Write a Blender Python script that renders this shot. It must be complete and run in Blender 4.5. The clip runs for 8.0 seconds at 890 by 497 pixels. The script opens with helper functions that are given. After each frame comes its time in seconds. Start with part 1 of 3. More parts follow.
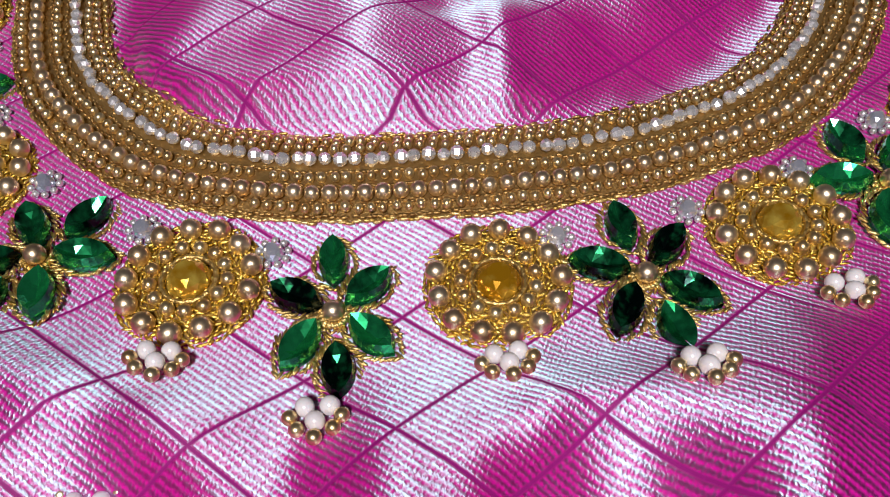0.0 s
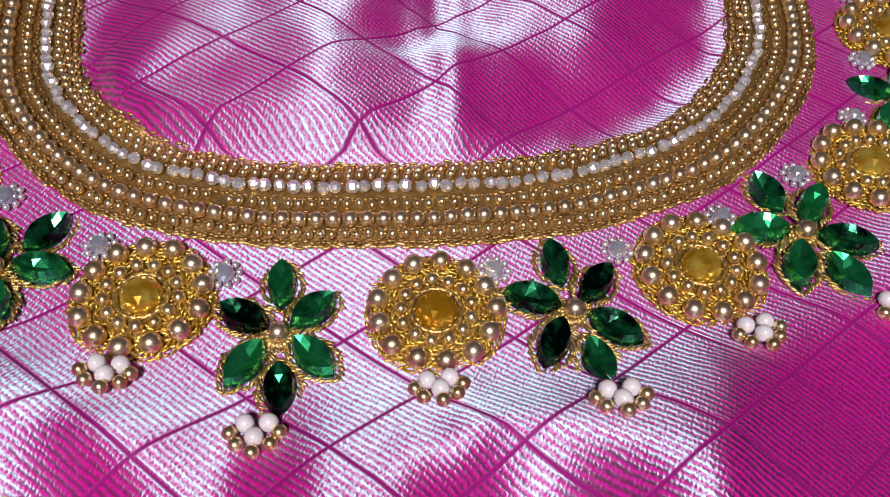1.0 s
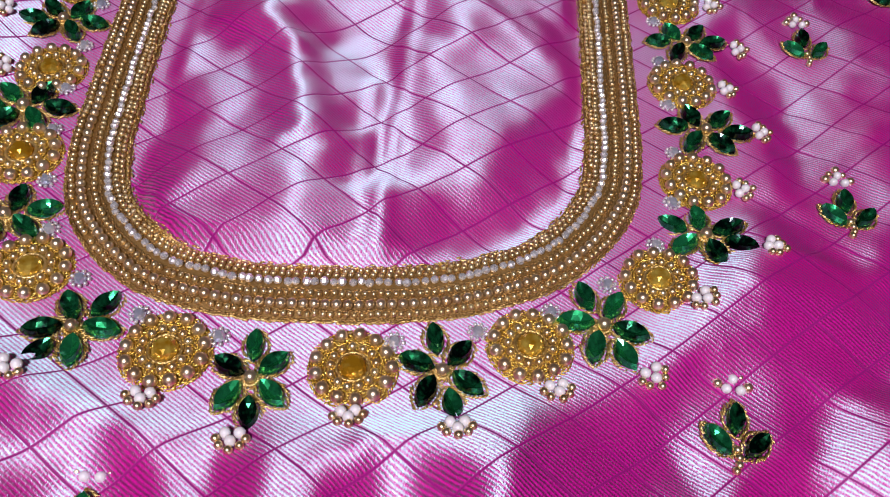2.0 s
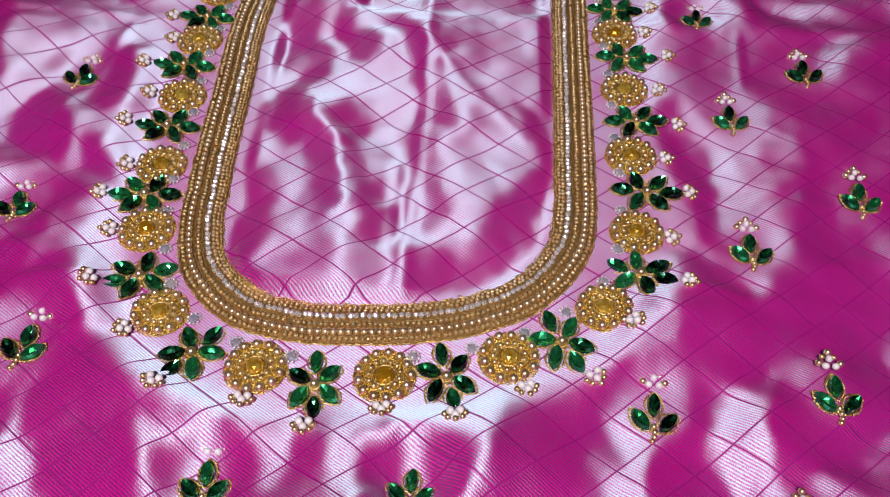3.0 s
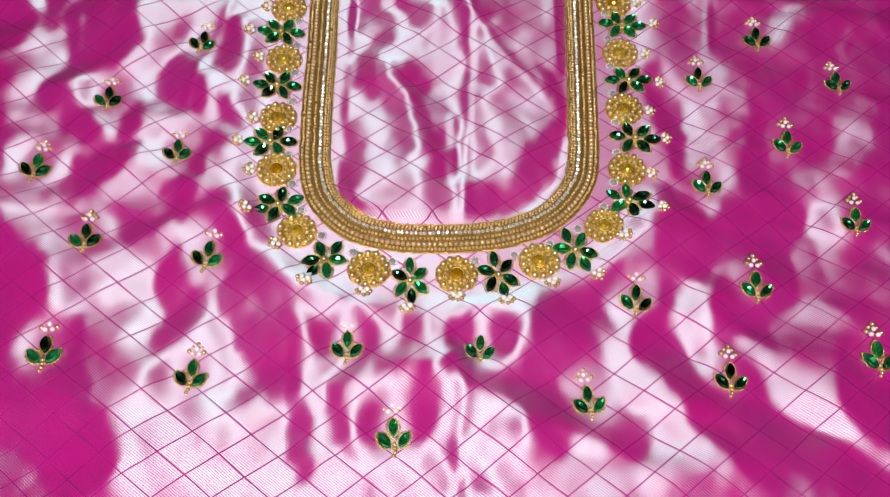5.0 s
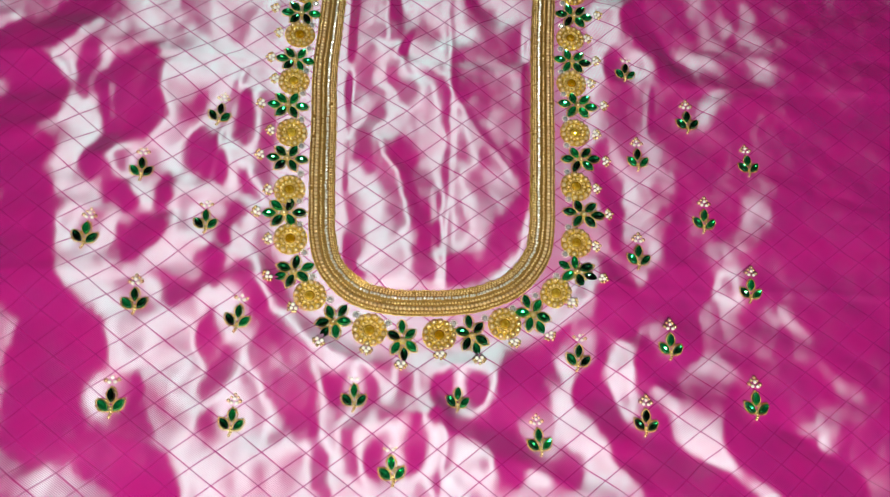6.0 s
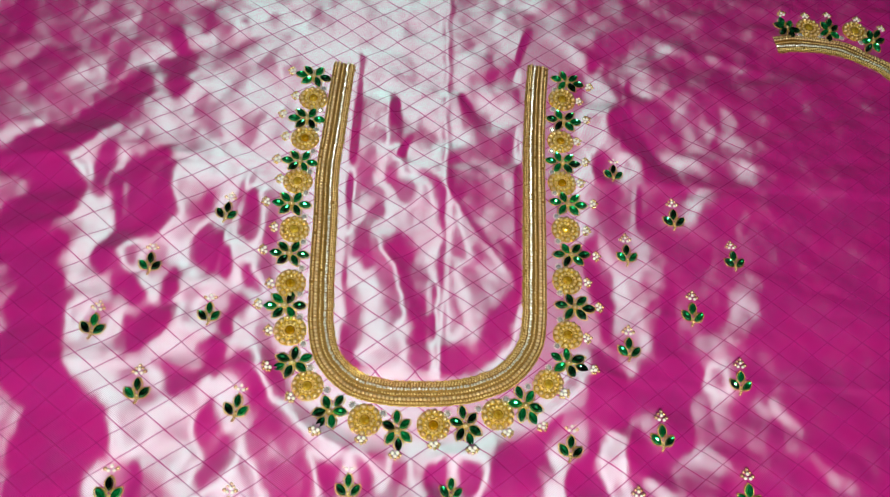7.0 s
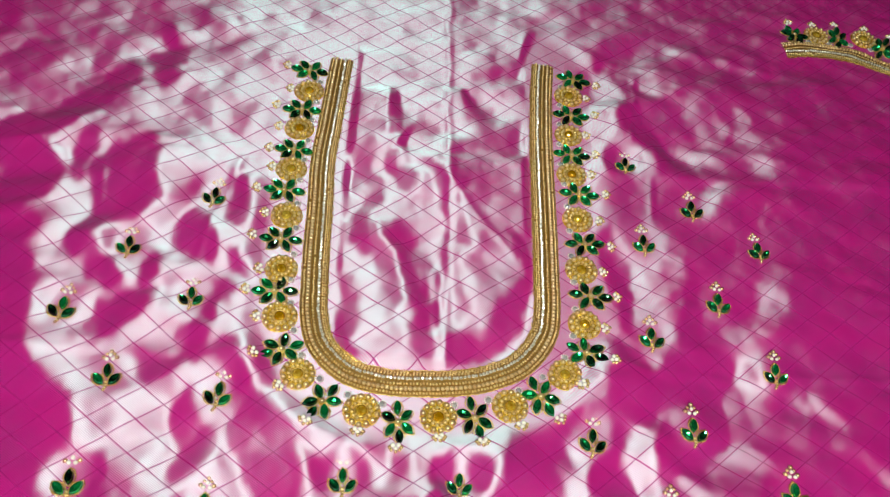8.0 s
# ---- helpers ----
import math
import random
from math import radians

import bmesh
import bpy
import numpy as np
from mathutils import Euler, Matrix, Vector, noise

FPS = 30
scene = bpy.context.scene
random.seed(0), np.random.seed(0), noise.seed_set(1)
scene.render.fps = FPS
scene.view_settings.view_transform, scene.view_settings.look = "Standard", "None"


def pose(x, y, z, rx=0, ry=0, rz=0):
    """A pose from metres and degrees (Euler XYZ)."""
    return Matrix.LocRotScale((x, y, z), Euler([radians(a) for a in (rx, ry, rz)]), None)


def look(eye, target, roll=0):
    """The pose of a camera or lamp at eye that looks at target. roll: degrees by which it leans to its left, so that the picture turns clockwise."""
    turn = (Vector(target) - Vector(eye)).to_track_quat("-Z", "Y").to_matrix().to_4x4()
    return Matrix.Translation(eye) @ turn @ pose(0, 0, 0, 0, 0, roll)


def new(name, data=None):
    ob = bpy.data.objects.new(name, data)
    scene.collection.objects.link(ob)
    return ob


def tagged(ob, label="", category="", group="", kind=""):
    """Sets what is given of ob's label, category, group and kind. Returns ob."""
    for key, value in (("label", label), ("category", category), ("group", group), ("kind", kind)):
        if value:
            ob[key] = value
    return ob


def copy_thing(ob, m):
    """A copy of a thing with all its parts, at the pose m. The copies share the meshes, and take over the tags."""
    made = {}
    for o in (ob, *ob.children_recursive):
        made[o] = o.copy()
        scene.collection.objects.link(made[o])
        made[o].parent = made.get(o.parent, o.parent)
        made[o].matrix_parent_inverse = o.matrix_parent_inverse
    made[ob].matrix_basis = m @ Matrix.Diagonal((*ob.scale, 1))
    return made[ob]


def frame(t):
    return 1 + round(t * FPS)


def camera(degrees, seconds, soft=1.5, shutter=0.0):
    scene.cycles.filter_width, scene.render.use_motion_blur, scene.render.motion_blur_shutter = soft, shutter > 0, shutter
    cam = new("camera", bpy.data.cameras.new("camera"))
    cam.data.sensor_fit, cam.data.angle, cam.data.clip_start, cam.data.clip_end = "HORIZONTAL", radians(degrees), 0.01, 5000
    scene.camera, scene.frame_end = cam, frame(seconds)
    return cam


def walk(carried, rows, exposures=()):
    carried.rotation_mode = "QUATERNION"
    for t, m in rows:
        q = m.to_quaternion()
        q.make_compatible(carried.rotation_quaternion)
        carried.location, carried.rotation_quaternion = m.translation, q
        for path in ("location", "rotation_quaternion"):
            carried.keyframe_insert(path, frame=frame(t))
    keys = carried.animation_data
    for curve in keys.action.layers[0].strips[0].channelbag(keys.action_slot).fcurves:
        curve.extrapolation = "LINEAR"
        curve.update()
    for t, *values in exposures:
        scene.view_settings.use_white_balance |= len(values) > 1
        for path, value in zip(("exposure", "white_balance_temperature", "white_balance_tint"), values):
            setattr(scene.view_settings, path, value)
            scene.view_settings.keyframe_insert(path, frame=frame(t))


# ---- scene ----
cam = camera(57.3, 8.0, soft=1.1)
PATH = [
    (0, (-0.00868, -0.06511, 0.10644), (-0.0076, 0.1012, -0.1432), -1.30),
    (0.5, (-0.00863, -0.06677, 0.11310), (-0.0106, 0.1028, -0.1344), -2.17),
    (1, (-0.00464, -0.06716, 0.11442), (0.0080, 0.1029, -0.1324), 4.49),
    (1.5, (0.00853, -0.06780, 0.12121), (0.0334, 0.0969, -0.1283), 10.37),
    (2, (0.01353, -0.10054, 0.18124), (0.0238, 0.0820, -0.0566), 6.22),
    (2.2, (0.01759, -0.11092, 0.19885), (0.0214, 0.0727, -0.0384), 4.57),
    (3.3, (0.02629, -0.16231, 0.27525), (0.0180, 0.0268, 0.0425), -0.54),
    (3.5, (0.02676, -0.17108, 0.28620), (0.0168, 0.0175, 0.0531), -1.06),
    (4, (0.02377, -0.18595, 0.30909), (0.0150, 0.0074, 0.0799), -1.49),
    (4.5, (0.00789, -0.21635, 0.33909), (0.0021, -0.0195, 0.1128), -0.57),
    (4.7, (0.00242, -0.21783, 0.35068), (0.0003, -0.0366, 0.1117), 0.76),
    (5.8, (-0.05350, -0.13303, 0.50633), (-0.0281, -0.0340, 0.2243), 15.43),
    (6, (-0.05341, -0.14659, 0.52613), (-0.0235, -0.0370, 0.2485), 16.75),
    (6.3, (-0.04290, -0.15651, 0.54884), (-0.0196, -0.0386, 0.2740), 12.84),
    (6.5, (-0.04747, -0.15958, 0.55258), (-0.0221, -0.0335, 0.2815), 13.05),
    (7, (-0.04365, -0.16148, 0.54329), (-0.0196, -0.0177, 0.2811), 11.55),
    (7.5, (-0.04278, -0.17363, 0.50499), (-0.0203, -0.0254, 0.2452), 9.86),
    (8, (-0.04397, -0.20881, 0.45960), (-0.0190, -0.0328, 0.2179), 10.15),
]
EXPOSURE = [
    (0, -0.44, 6250, 21), (1.5, -0.47, 6150, 30), (2.2, -0.38, 6000, 30), (3.3, -0.38, 6450, 29), (4.7, -0.16, 6750, 17),
    (5.8, -0.04, 7200, -1), (8, -0.02, 7200, -4),
]
walk(cam, [(t, look(eye, target, roll)) for t, eye, target, roll in PATH], EXPOSURE)

# ---------------------------------------------------------------- light
world = bpy.data.worlds.new("room_air")
scene.world = world
world.use_nodes = True
world.node_tree.nodes["Background"].inputs[0].default_value = (0.80, 0.84, 1.0, 1)
world.node_tree.nodes["Background"].inputs[1].default_value = 0.25


def lamp(name, eye, target, size_x, size_y, watts, colour):
    data = bpy.data.lights.new(name, "AREA")
    data.shape, data.size, data.size_y = "RECTANGLE", size_x, size_y
    data.energy, data.color = watts, colour
    ob = new(name, data)
    ob.matrix_world = look(eye, target)
    return ob


# added fixed lamp, stands in for a light close to the camera
lamp("stand_in_lamp", (-0.08, -0.55, 1.02), (0.0, 0.08, 0.0), 0.14, 0.14, 17.5, (1.0, 0.97, 0.94))

# ---------------------------------------------------------------- materials


def material(name):
    mat = bpy.data.materials.new(name)
    mat.use_nodes = True
    nt = mat.node_tree
    return mat, nt, nt.nodes["Principled BSDF"]


def node(nt, kind, **values):
    n = nt.nodes.new(kind)
    for key, value in values.items():
        n.inputs[key.replace("_", " ")].default_value = value
    return n


def sums(nt, op, a, b=None, c=None):
    n = nt.nodes.new("ShaderNodeMath")
    n.operation = op
    for i, v in enumerate((a, b, c)):
        if v is None:
            continue
        if isinstance(v, (int, float)):
            n.inputs[i].default_value = v
        else:
            nt.links.new(v, n.inputs[i])
    return n.outputs[0]


def ramp(nt, value, stops):
    n = nt.nodes.new("ShaderNodeValToRGB")
    nt.links.new(value, n.inputs[0])
    while len(n.color_ramp.elements) < len(stops):
        n.color_ramp.elements.new(0.5)
    for e, (p, c) in zip(n.color_ramp.elements, stops):
        e.position, e.color = p, (*c, 1)
    return n.outputs[0]


def silk_material():
    """Shot brocade: magenta ground with silver twill weft and a lattice where the weft is absent."""
    mat, nt, base = material("magenta_silver_brocade")
    link = nt.links.new
    co = nt.nodes.new("ShaderNodeTexCoord")
    warp = node(nt, "ShaderNodeTexNoise", Scale=14.0, Detail=2.0)
    link(co.outputs["Object"], warp.inputs["Vector"])
    sep = nt.nodes.new("ShaderNodeSeparateXYZ")
    link(co.outputs["Object"], sep.inputs[0])
    wsep = nt.nodes.new("ShaderNodeSeparateXYZ")
    link(warp.outputs["Color"], wsep.inputs[0])
    x = sums(nt, "MULTIPLY_ADD", sums(nt, "SUBTRACT", wsep.outputs[0], 0.5), 0.0030, sep.outputs[0])
    y = sums(nt, "MULTIPLY_ADD", sums(nt, "SUBTRACT", wsep.outputs[1], 0.5), 0.0030, sep.outputs[1])
    ax, ay, bx, by = LATTICE
    det = ax * by - ay * bx
    u = sums(nt, "ADD", sums(nt, "MULTIPLY", x, by / det), sums(nt, "MULTIPLY_ADD", y, -bx / det, LATTICE_SHIFT[0]))
    v = sums(nt, "ADD", sums(nt, "MULTIPLY", x, -ay / det), sums(nt, "MULTIPLY_ADD", y, ax / det, LATTICE_SHIFT[1]))
    du = sums(nt, "ABSOLUTE", sums(nt, "SUBTRACT", sums(nt, "FRACT", u), 0.5))
    dv = sums(nt, "ABSOLUTE", sums(nt, "SUBTRACT", sums(nt, "FRACT", v), 0.5))
    near = sums(nt, "MINIMUM", du, dv)
    cell = ramp(nt, near, [(0.010, (0, 0, 0)), (0.027, (1, 1, 1))])
    # twill ribs, a little under a millimetre apart, broken into short floats
    grain = node(nt, "ShaderNodeTexNoise", Scale=1900.0, Detail=2.0)
    link(co.outputs["Object"], grain.inputs["Vector"])
    sway = node(nt, "ShaderNodeTexNoise", Scale=170.0, Detail=3.0)
    link(co.outputs["Object"], sway.inputs["Vector"])
    blot = node(nt, "ShaderNodeTexNoise", Scale=35.0, Detail=4.0)
    link(co.outputs["Object"], blot.inputs["Vector"])
    turn = 2 * math.pi / TWILL
    tw = sums(nt, "ADD", sums(nt, "MULTIPLY", x, 0.57 * turn), sums(nt, "MULTIPLY_ADD", sway.outputs[0], 5.0, sums(nt, "MULTIPLY", y, 0.82 * turn)))
    rib = sums(nt, "MULTIPLY_ADD", sums(nt, "SINE", tw), 0.5, 0.5)
    cross = sums(nt, "ADD", sums(nt, "MULTIPLY", x, 1.5 * turn), sums(nt, "MULTIPLY_ADD", sway.outputs[0], -6.0, sums(nt, "MULTIPLY", y, -0.6 * turn)))
    stitch = sums(nt, "MULTIPLY_ADD", sums(nt, "SINE", cross), 0.5, 0.5)
    weft = sums(nt, "MULTIPLY_ADD", rib, 0.50, sums(nt, "MULTIPLY_ADD", stitch, 0.12, sums(nt, "MULTIPLY", grain.outputs[0], 0.86)))
    weft = sums(nt, "MULTIPLY", ramp(nt, weft, [(0.34, (0.08, 0.08, 0.08)), (0.98, (1, 1, 1))]), cell)
    weft = sums(nt, "MULTIPLY", weft, sums(nt, "MULTIPLY_ADD", blot.outputs[0], 1.0, 0.5))
    ground = ramp(nt, blot.outputs[0], [(0.3, (0.74, 0.003, 0.32)), (0.7, (0.86, 0.006, 0.42))])
    tone = nt.nodes.new("ShaderNodeMix")
    tone.data_type = "RGBA"
    link(cell, tone.inputs["Factor"])
    tone.inputs["A"].default_value = (0.31, 0.010, 0.18, 1)
    link(ground, tone.inputs["B"])
    link(tone.outputs["Result"], base.inputs["Base Color"])
    base.inputs["Roughness"].default_value = 0.55
    base.inputs["Specular IOR Level"].default_value = 0.2
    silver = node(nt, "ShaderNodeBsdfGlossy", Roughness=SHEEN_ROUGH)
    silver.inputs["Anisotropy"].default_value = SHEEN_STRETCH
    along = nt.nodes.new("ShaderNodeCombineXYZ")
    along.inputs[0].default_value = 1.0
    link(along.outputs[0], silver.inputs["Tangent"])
    # cyan tint put into the sheen's colour offsets magenta, so highlights read white
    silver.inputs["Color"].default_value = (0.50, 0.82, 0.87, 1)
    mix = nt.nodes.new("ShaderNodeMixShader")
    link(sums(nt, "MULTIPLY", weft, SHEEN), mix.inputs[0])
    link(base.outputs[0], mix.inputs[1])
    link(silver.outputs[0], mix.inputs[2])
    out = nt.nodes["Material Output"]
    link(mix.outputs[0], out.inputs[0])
    bump = node(nt, "ShaderNodeBump", Strength=0.35, Distance=0.00025)
    link(sums(nt, "ADD", weft, sums(nt, "MULTIPLY", grain.outputs[0], 0.5)), bump.inputs["Height"])
    link(bump.outputs[0], base.inputs["Normal"])
    link(bump.outputs[0], silver.inputs["Normal"])
    return mat


def metal_material(name, dark, light, rough, bump_scale=1500.0, strength=0.15, metallic=1.0):
    mat, nt, b = material(name)
    info = nt.nodes.new("ShaderNodeObjectInfo")
    geo = nt.nodes.new("ShaderNodeNewGeometry")
    co = nt.nodes.new("ShaderNodeTexCoord")
    mixed = sums(nt, "FRACT", sums(nt, "ADD", info.outputs["Random"], geo.outputs["Random Per Island"]))
    nt.links.new(ramp(nt, mixed, [(0.0, dark), (1.0, light)]), b.inputs["Base Color"])
    n = node(nt, "ShaderNodeTexNoise", Scale=bump_scale, Detail=3.0)
    nt.links.new(co.outputs["Object"], n.inputs["Vector"])
    nt.links.new(sums(nt, "MULTIPLY_ADD", n.outputs[0], 0.25, rough - 0.1), b.inputs["Roughness"])
    bump = node(nt, "ShaderNodeBump", Strength=strength, Distance=0.0002)
    nt.links.new(n.outputs[0], bump.inputs["Height"])
    nt.links.new(bump.outputs[0], b.inputs["Normal"])
    b.inputs["Metallic"].default_value = metallic
    return mat


def stone_material(name, deep, bright, metallic, rough):
    mat, nt, b = material(name)
    info = nt.nodes.new("ShaderNodeObjectInfo")
    geo = nt.nodes.new("ShaderNodeNewGeometry")
    co = nt.nodes.new("ShaderNodeTexCoord")
    # deep and bright blotches paint the foil's inner reflections into the base colour
    n = node(nt, "ShaderNodeTexNoise", Scale=420.0, Detail=3.0)
    nt.links.new(co.outputs["Object"], n.inputs["Vector"])
    f = sums(nt, "MULTIPLY_ADD", n.outputs[0], 0.7, sums(nt, "MULTIPLY", info.outputs["Random"], 0.3))
    nt.links.new(ramp(nt, f, [(0.38, deep), (0.66, bright)]), b.inputs["Base Color"])
    b.inputs["Metallic"].default_value, b.inputs["Roughness"].default_value = metallic, rough
    b.inputs["Coat Weight"].default_value, b.inputs["Coat Roughness"].default_value = 0.25, 0.05
    return mat


def pearl_material():
    mat, nt, b = material("ivory_pearl")
    info = nt.nodes.new("ShaderNodeObjectInfo")
    co = nt.nodes.new("ShaderNodeTexCoord")
    n = node(nt, "ShaderNodeTexNoise", Scale=600.0, Detail=2.0)
    nt.links.new(co.outputs["Object"], n.inputs["Vector"])
    f = sums(nt, "MULTIPLY_ADD", n.outputs[0], 0.5, sums(nt, "MULTIPLY", info.outputs["Random"], 0.5))
    nt.links.new(ramp(nt, f, [(0.2, (0.80, 0.77, 0.74)), (0.8, (0.90, 0.88, 0.86))]), b.inputs["Base Color"])
    b.inputs["Roughness"].default_value = 0.28
    b.inputs["Coat Weight"].default_value, b.inputs["Coat Roughness"].default_value = 0.6, 0.1
    b.inputs["Subsurface Weight"].default_value = 0.15
    b.inputs["Subsurface Radius"].default_value = (0.0008, 0.0006, 0.0005)
    return mat


def plain_material(name, a, b_, scale, rough):
    mat, nt, b = material(name)
    co = nt.nodes.new("ShaderNodeTexCoord")
    n = node(nt, "ShaderNodeTexNoise", Scale=scale, Detail=6.0)
    nt.links.new(co.outputs["Object"], n.inputs["Vector"])
    nt.links.new(ramp(nt, n.outputs[0], [(0.3, a), (0.7, b_)]), b.inputs["Base Color"])
    b.inputs["Roughness"].default_value = rough
    return mat


# lattice steps in metres and the strength of the silver weft
LATTICE = (0.01342, -0.00981, 0.01366, 0.01060)
LATTICE_SHIFT = (0.756, 0.334)
TWILL = 0.00100
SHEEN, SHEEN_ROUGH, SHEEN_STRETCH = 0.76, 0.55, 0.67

SILK = silk_material()
GOLD = metal_material("gold_bead", (0.88, 0.65, 0.36), (1.0, 0.84, 0.55), 0.31, metallic=0.95)
SEED = metal_material("gold_seed_bead", (0.88, 0.64, 0.29), (1.0, 0.85, 0.48), 0.30, metallic=0.95)
ZARI = metal_material("gold_zari_thread", (0.52, 0.33, 0.06), (0.96, 0.74, 0.30), 0.36, 2500.0, 0.8, 0.92)
COIL = metal_material("yellow_zari_coil", (0.62, 0.40, 0.04), (1.0, 0.78, 0.19), 0.34, 2500.0, 0.8, 0.92)
STRIP = metal_material("bronze_zari_ground", (0.34, 0.20, 0.06), (0.50, 0.32, 0.105), 0.42, 1800.0, 1.0, 0.9)
SILVER = metal_material("silver_cut_bead", (0.84, 0.84, 0.80), (1.0, 1.0, 0.97), 0.26, metallic=0.70)
GREEN = stone_material("green_foiled_stone", (0.0008, 0.010, 0.008), (0.02, 0.55, 0.18), 0.85, 0.17)
YELLOW = stone_material("yellow_foiled_stone", (0.55, 0.27, 0.006), (0.84, 0.64, 0.10), 0.60, 0.12)
CRYSTAL = stone_material("clear_foiled_crystal", (0.60, 0.66, 0.78), (0.98, 0.98, 1.0), 0.68, 0.07)
PEARL = pearl_material()
# grey of the added enclosure, set for the bounce light it gives
WALL = plain_material("grey_bounce_wall", (0.21, 0.20, 0.22), (0.27, 0.26, 0.28), 3.0, 0.8)
BOARD = plain_material("brown_floor", (0.10, 0.06, 0.04), (0.17, 0.10, 0.06), 12.0, 0.5)

# ---------------------------------------------------------------- plan, in millimetres
NECK_LINE = [
    (-81.8, 310.2), (-82.9, 291.0), (-84.1, 269.9), (-85.0, 249.7), (-86.0, 229.5), (-87.3, 209.4), (-87.4, 188.3), (-86.4, 168.1),
    (-85.6, 148.0), (-85.1, 127.8), (-84.4, 107.6), (-83.2, 86.5), (-81.5, 65.5), (-74.9, 44.2), (-57.2, 26.9), (-34.0, 20.7),
    (-12.8, 20.4), (8.3, 21.8), (29.1, 26.0), (52.1, 37.5), (68.1, 58.6), (72.6, 80.2), (73.8, 102.2), (74.7, 122.4),
    (75.5, 142.5), (76.2, 162.7), (76.9, 182.9), (77.6, 203.1), (78.4, 223.3), (79.3, 243.5), (80.7, 263.6), (82.1, 283.8),
    (84.0, 303.9), (86.2, 323.9),
]
RIGHT_ROW = [
    (-0.4, -1.8), (21.8, -1.6), (44.2, 7.6), (63.8, 14.6), (80.7, 31.0), (96.5, 47.1), (97.3, 69.7), (103.9, 92.0),
    (99.5, 114.0), (104.1, 136.3), (101.1, 158.8), (104.4, 182.3), (100.5, 201.9), (102.2, 222.0), (101.8, 243.8), (105.7, 265.2),
    (105.6, 288.3), (111.3, 308.2),
]
LEFT_ROW = [
    (-24.8, -6.6), (-47.0, 0.1), (-71.2, 4.6), (-87.5, 22.5), (-99.6, 38.7), (-103.4, 62.8), (-109.1, 81.8), (-106.7, 99.7),
    (-110.1, 124.1), (-108.5, 145.0), (-112.8, 167.3), (-110.0, 188.3), (-110.1, 207.1), (-108.4, 229.5), (-108.6, 249.2), (-105.0, 270.6),
    (-107.0, 294.0),
]
SPRIGS = [
    (94.0, -13.4), (159.7, -3.2), (223.4, 39.8), (142.0, 61.1), (194.4, 92.2), (234.4, 139.8), (148.0, 139.6), (190.0, 174.5),
    (143.8, 214.8), (65.2, -70.0), (137.6, -55.6), (215.6, -42.3), (11.7, -44.7), (-55.1, -44.5), (-29.6, -89.4), (-130.5, -61.5),
    (-204.8, -51.3), (-133.1, 5.9), (-200.0, 14.9), (-238.2, 59.9), (-161.1, 73.2), (-208.5, 110.4), (-160.2, 157.1),
]
SLEEVE_ROW = [
    (326.7, 392.2), (348.8, 395.0), (369.7, 394.5), (395.2, 396.2), (411.4, 386.3),
]
# folds placed on dark patches of the camera's view; FOLDS_RIGHT, FACING_ARC on bright
FOLDS_LEFT = [
    (-320, 199, -284, 221, 34), (-284, 221, -252, 262, 35), (-252, 262, -246, 281, 20), (-254, 198, -256, 173, 18),
    (-221, 185, -222, 152, 46), (-233, 137, -239, 107, 18), (-299, 180, -284, 166, 38), (-308, 150, -293, 100, 45),
    (-286, 96, -271, 34, 45), (-271, 34, -233, -25, 51), (-233, -25, -186, -61, 32), (-253, -11, -241, -62, 54),
    (-221, 298, -211, 268, 22), (-231, 332, -222, 304, 16),
]
FOLDS_MID = [
    (-147, 169, -144, 144, 12), (-170, 129, -159, 111, 22), (-189, 100, -187, 87, 13), (-213, 56, -185, 65, 22),
    (-215, 81, -226, 92, 16), (-156, 52, -151, 44, 16), (-144, 80, -142, 63, 12), (-135, 107, -129, 85, 10),
    (-188, 29, -131, 31, 14), (-130, 34, -125, 15, 23), (-145, -16, -137, 0, 32), (-143, -15, -139, -44, 22),
    (-105, -9, -93, -60, 34), (-80, -14, -61, -20, 19), (-65, -21, -67, -45, 12),
]
FOLDS_FRONT = [
    (-50, -22, -52, -59, 16), (-54, -59, -52, -90, 14), (-13, -21, -31, -51, 15), (-20, -44, -16, -79, 18),
    (0, -20, -1, -50, 11), (6, -61, 83, -88, 22), (3, -96, 10, -107, 14), (64, -3, 55, -49, 34),
    (93, 22, 48, -19, 19), (101, -40, 194, -108, 27), (128, 15, 114, 40, 35),
    (-213, -80, -176, -104, 33), (-83, -81, -74, -105, 14), (36, -59, 42, -92, 17), (125, -79, 149, -102, 20), (213, -60, 266, -98, 52),
]
FOLDS_RIGHT = [
    (119, -9, 124, -36, 20), (146, 135, 143, 93, 30), (163, 122, 129, 75, 25), (213, 258, 231, 243, 20),
    (250, 245, 256, 218, 13), (246, 118, 209, 74, 18), (211, 194, 186, 174, 16), (186, -15, 201, -26, 15),
    (200, -64, 185, -90, 22), (242, 28, 252, 16, 9), (139, -47, 156, -39, 15), (269, -12, 286, -32, 11),
    (249, -56, 296, -43, 15), (159, 320, 196, 314, 19), (209, 288, 226, 263, 27), (250, 285, 261, 235, 14),
    (136, 314, 135, 241, 23),
]
FOLDS_INSIDE = [
    (-67, 92, -60, 58, 18), (-57, 204, -52, 128, 19), (-41, 128, -32, 77, 19), (-30, 203, -29, 178, 16),
    (-24, 133, -17, 76, 21), (-9, 69, -13, 35, 18), (-12, 203, 3, 162, 10), (5, 162, 7, 110, 21),
    (12, 50, 10, 35, 18), (54, 135, 62, 111, 9), (60, 96, 52, 68, 18), (39, 61, 52, 66, 11),
    (37, 59, 21, 52, 10),
]

